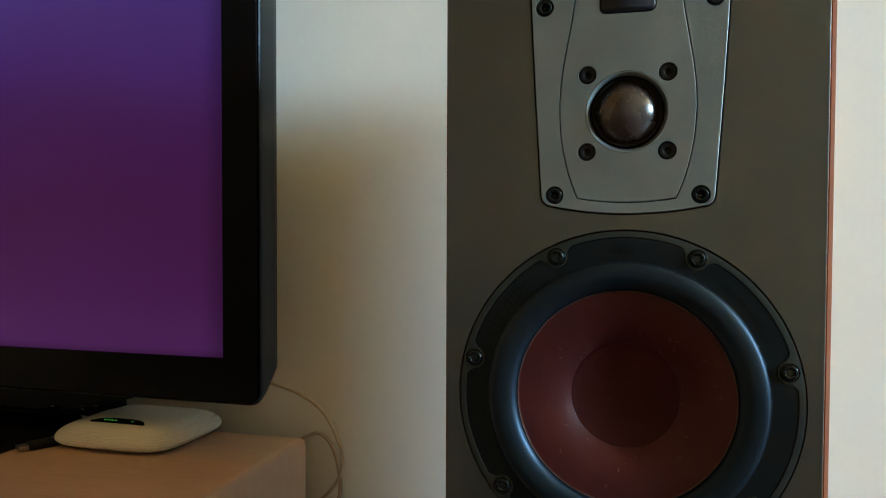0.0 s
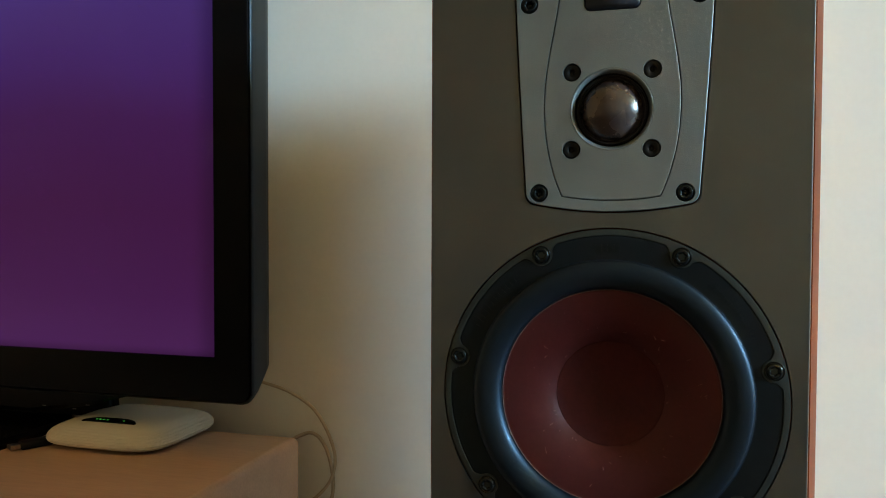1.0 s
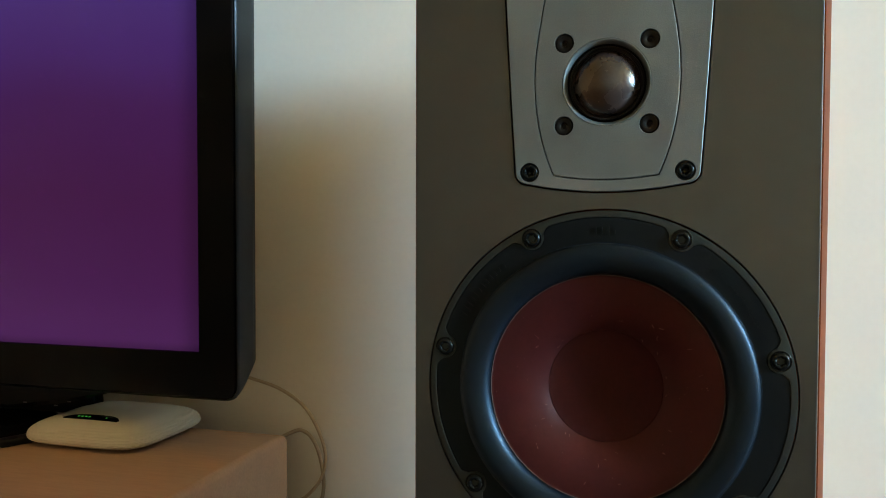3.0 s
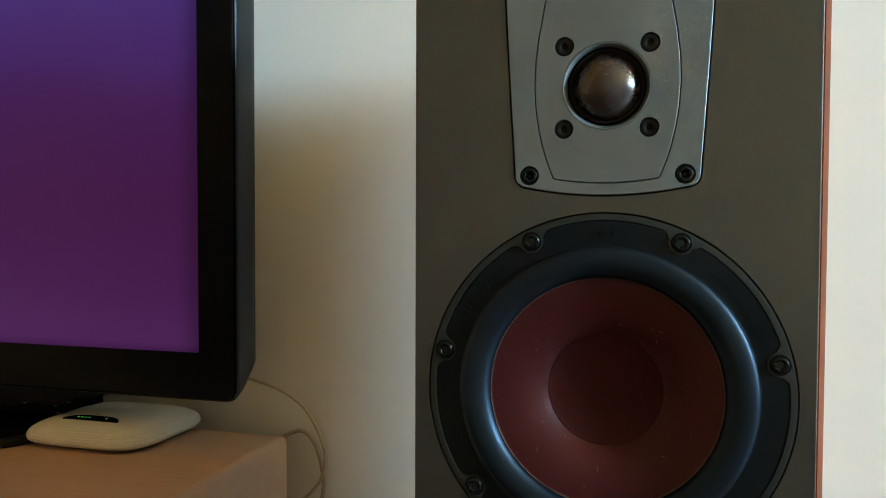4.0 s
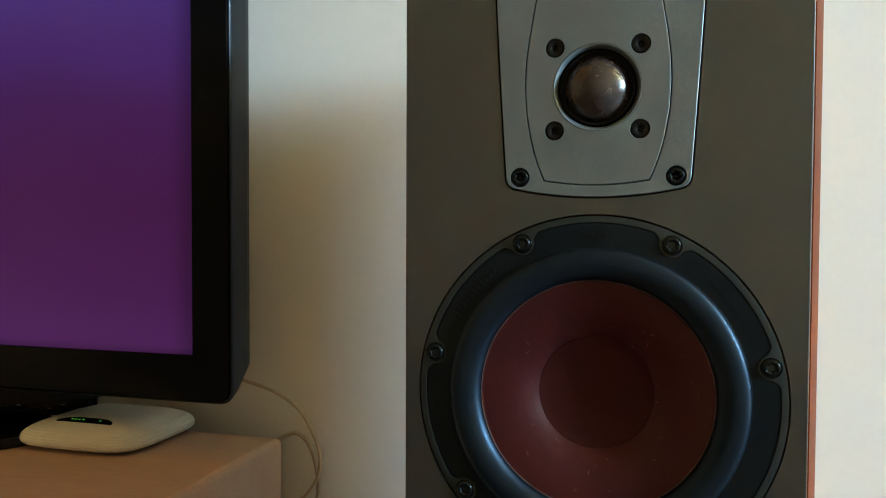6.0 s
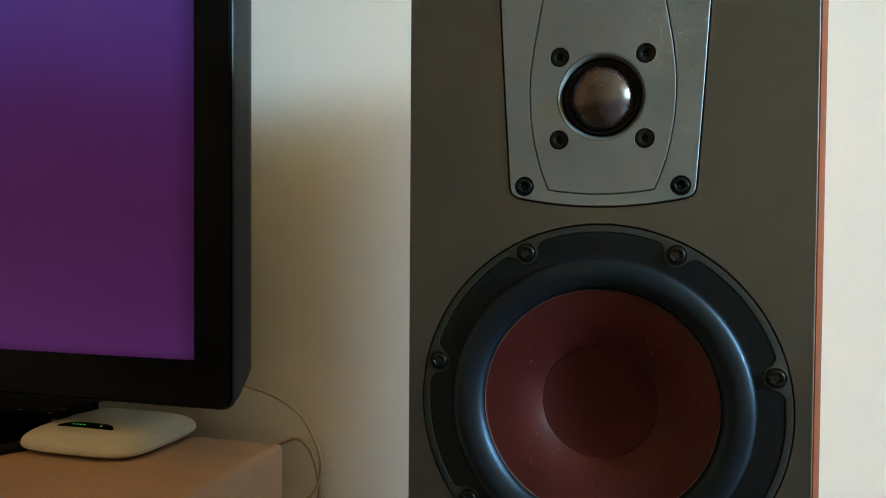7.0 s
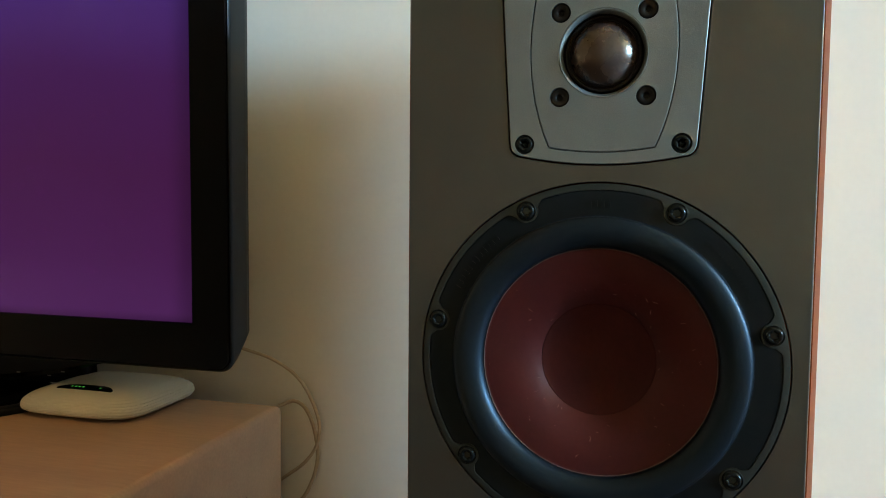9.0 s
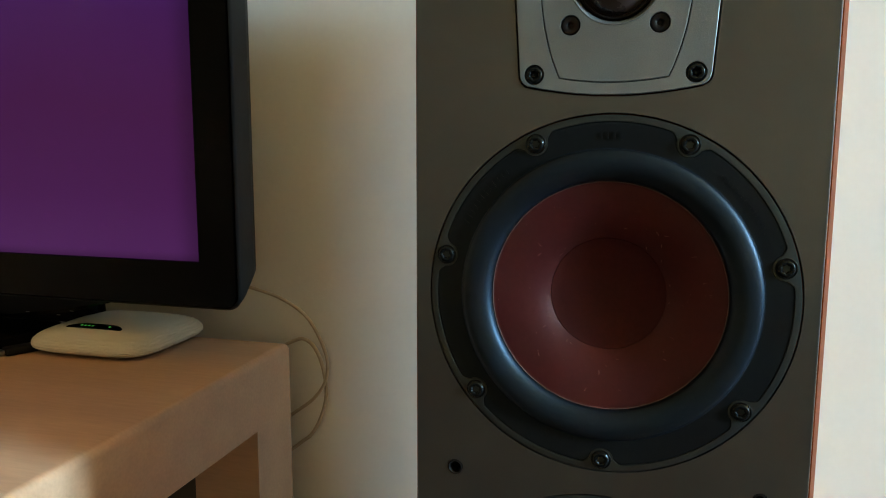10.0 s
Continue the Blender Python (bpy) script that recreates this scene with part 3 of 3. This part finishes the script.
part("neck", loft([[(x, y, z) for x, y in rounded(-0.877 - w, 0.3445, -0.877 + w, 0.3695, 0.008, 4)] for z, w in ((0.4925, 0.292), (0.515, 0.290), (0.55, 0.285), (0.60, 0.27))]),
     M_GLOSS, tv, "wide black neck of the foot", sharp=45)
part("chin", loft([[(x, y, z) for x, z in ((-1.25 + d, 0.5335), (-1.16 + d, 0.513 + d), (-0.64 - d, 0.509 + d), (-0.575 - d, 0.5185 + d), (-0.515 - d, 0.5335))]
                   for y, d in ((0.287, 0.004), (0.290, 0.0), (0.325, 0.0), (0.333, 0.006))]), M_GLOSS, tv, "black lip under the bezel", sharp=30)
# three pale bars in place of small glints on the glossy black
for x, z in ((-0.622, 0.517), (-0.583, 0.516), (-0.566, 0.521)):
    part("pale_bar", box((x - 0.0022, 0.2866, z - 0.0005), (x + 0.0022, 0.2872, z + 0.0005)), M_GLINT, tv, "small pale bar for a glint", smooth=False)
foot = loft([[(x, y, z) for x, y in rounded(-1.11 + d, 0.165 + d, -0.637 - d, 0.372 - d, 0.03, 6)] for z, d in ((ST_Z, 0.002), (ST_Z + 0.006, 0.0), (ST_Z + 0.011, 0.003), (ST_Z + 0.014, 0.03))])
part("foot", foot, M_GLOSS, tv, "glossy black foot plate", sharp=45)


# ---- the router ----
def squircle(cx, cy, ax, ay, p, n=72):
    out = []
    for i in range(n):
        a = 2 * math.pi * i / n
        c, s = math.cos(a), math.sin(a)
        out.append((cx + ax * math.copysign(abs(c) ** (2 / p), c), cy + ay * math.copysign(abs(s) ** (2 / p), s)))
    return out


router = thing("router", "white rounded wireless router with green lights on the stand", "router", (-0.5385, 0.326, ST_Z))
R_MID, R_TOP, R_HALF, R_DEEP = 0.0100, 0.0282, 0.0745, 0.916


def case_half(z):
    """Half the case's width at a height: tucked in below, domed above."""
    if z < R_MID:
        return R_HALF - 0.0120 * ((R_MID - z) / (R_MID - 0.0022)) ** 2.4
    return R_HALF * max(0.0, 1 - ((z - R_MID) / (R_TOP - R_MID)) ** 2.3) ** (1 / 2.9)


RIBS = (0.0085, 0.0115, 0.0143, 0.0168, 0.0190, 0.0209, 0.0225, 0.0238, 0.0249)


def case_rings():
    """The case's outline at many heights, stepped by fine grooves round the side and shoulder."""
    rows, z = [(0.0022, case_half(0.0022))], 0.0028
    while z < R_TOP - 0.0004:
        cut = 0.0008 if min(abs(z - g) for g in RIBS) < 0.00045 else 0.0
        rows.append((z, case_half(z) - cut))
        z += 0.0005
    return [(z, w, w * R_DEEP) for z, w in rows] + [(R_TOP, 0.004, 0.004)]


part("case", loft([[(x, y, z) for x, y in squircle(0, 0, ax, ay, 4.6)] for z, ax, ay in case_rings()]), M_ROUTER, router, "ivory plastic case", sharp=60)
for sx in (-1, 1):
    for sy in (-1, 1):
        part("rubber_foot", lathe([(0.0, -0.0011), (0.005, -0.0011), (0.005, 0.0015), (0.0, 0.0015)], steps=16), M_PIT, router).matrix_basis = \
            pose(sx * 0.045, sy * 0.04, 0.0011, 90)
def router_top(x, y):
    """Height of the case's top at a place on it."""
    q = (abs(x) ** 4.6 + abs(y / R_DEEP) ** 4.6) ** (1 / 4.6)
    return R_MID + (R_TOP - R_MID) * max(0.0, 1 - (q / R_HALF) ** 2.9) ** (1 / 2.3)


def strip(x0, x1, y0, y1, lift, nx=16, ny=4, bulge=0.0):
    """A thin skin on the case's top."""
    bm = bmesh.new()
    rows = []
    for j in range(ny + 1):
        row = []
        for i in range(nx + 1):
            u = i / nx * 2 - 1
            x = (x0 + x1) / 2 + (x1 - x0) / 2 * u
            t = j / ny
            y = y0 + (y1 - y0) * t * (1 - bulge * u ** 4)
            row.append(bm.verts.new((x, y, router_top(x, y) + lift)))
        rows.append(row)
    for p, q in zip(rows, rows[1:]):
        for i in range(nx):
            bm.faces.new((p[i], p[i + 1], q[i + 1], q[i]))
    geo = bmesh.ops.extrude_face_region(bm, geom=bm.faces[:])["geom"]
    for v in geo:
        if isinstance(v, bmesh.types.BMVert):
            v.co.z -= 0.0012
    return bm


part("light_window", strip(-0.034, 0.032, -0.041, -0.0285, 0.0010, bulge=0.75), M_GLOSS, router, "dark window of the lights")
for x in (-0.0185, -0.0140, -0.0095, -0.0050, 0.0155):
    part("led", strip(x - 0.0009, x + 0.0009, -0.0368, -0.0348, 0.0013, 3, 2), M_LED, router, "lit green light")

# ---- cables and the small plug ----
def cable(name, pts, r, mat, label):
    return tagged(part(name, add_tube(bmesh.new(), curve_points(pts, 10), r), mat), label, "cable")


cable("cable", [(-0.52, 0.40, 0.535), (-0.47, 0.428, 0.533), (-0.435, 0.432, 0.525), (-0.398, 0.433, 0.514), (-0.366, 0.434, 0.492), (-0.345, 0.434, 0.452), (-0.345, 0.433, 0.422),
                (-0.360, 0.432, 0.398), (-0.388, 0.430, 0.376), (-0.45, 0.42, 0.33), (-0.52, 0.41, 0.2), (-0.54, 0.41, 0.003)], 0.0020, M_CABLE,
      "thin white cable looped against the wall behind the stand")
cable("cable", [(-0.43, 0.425, 0.44), (-0.400, 0.436, 0.457), (-0.388, 0.440, 0.463), (-0.377, 0.441, 0.466), (-0.366, 0.442, 0.460), (-0.357, 0.442, 0.446), (-0.351, 0.442, 0.425),
                (-0.349, 0.442, 0.400), (-0.355, 0.441, 0.374), (-0.368, 0.440, 0.350), (-0.387, 0.438, 0.334), (-0.45, 0.42, 0.28), (-0.50, 0.42, 0.15), (-0.51, 0.42, 0.003)], 0.0022, M_CABLE2,
      "second loop of white cable close to the wall")

stick = thing("usb_stick", "small black plug with steel tip beside the router", "usb stick", (-0.617, 0.262, ST_Z))
stick.rotation_euler = (0, 0, radians(62))
part("body", box((-0.012, -0.0075, 0.0), (0.03, 0.0075, 0.0085), 0.003, 3), M_BLACK, stick)
part("tip", box((-0.022, -0.006, 0.002), (-0.0122, 0.006, 0.0066), 0.0006), M_STEEL, stick, "steel tip")

# origins at the base of the large things
for ob, base in ((tv, Vector((-0.875, 0.27, ST_Z))), (stand, Vector(((ST_X0 + ST_X1) / 2, (ST_Y0 + ST_Y1) / 2, 0.0)))):
    for child in ob.children:
        child.location -= base
    ob.location = base
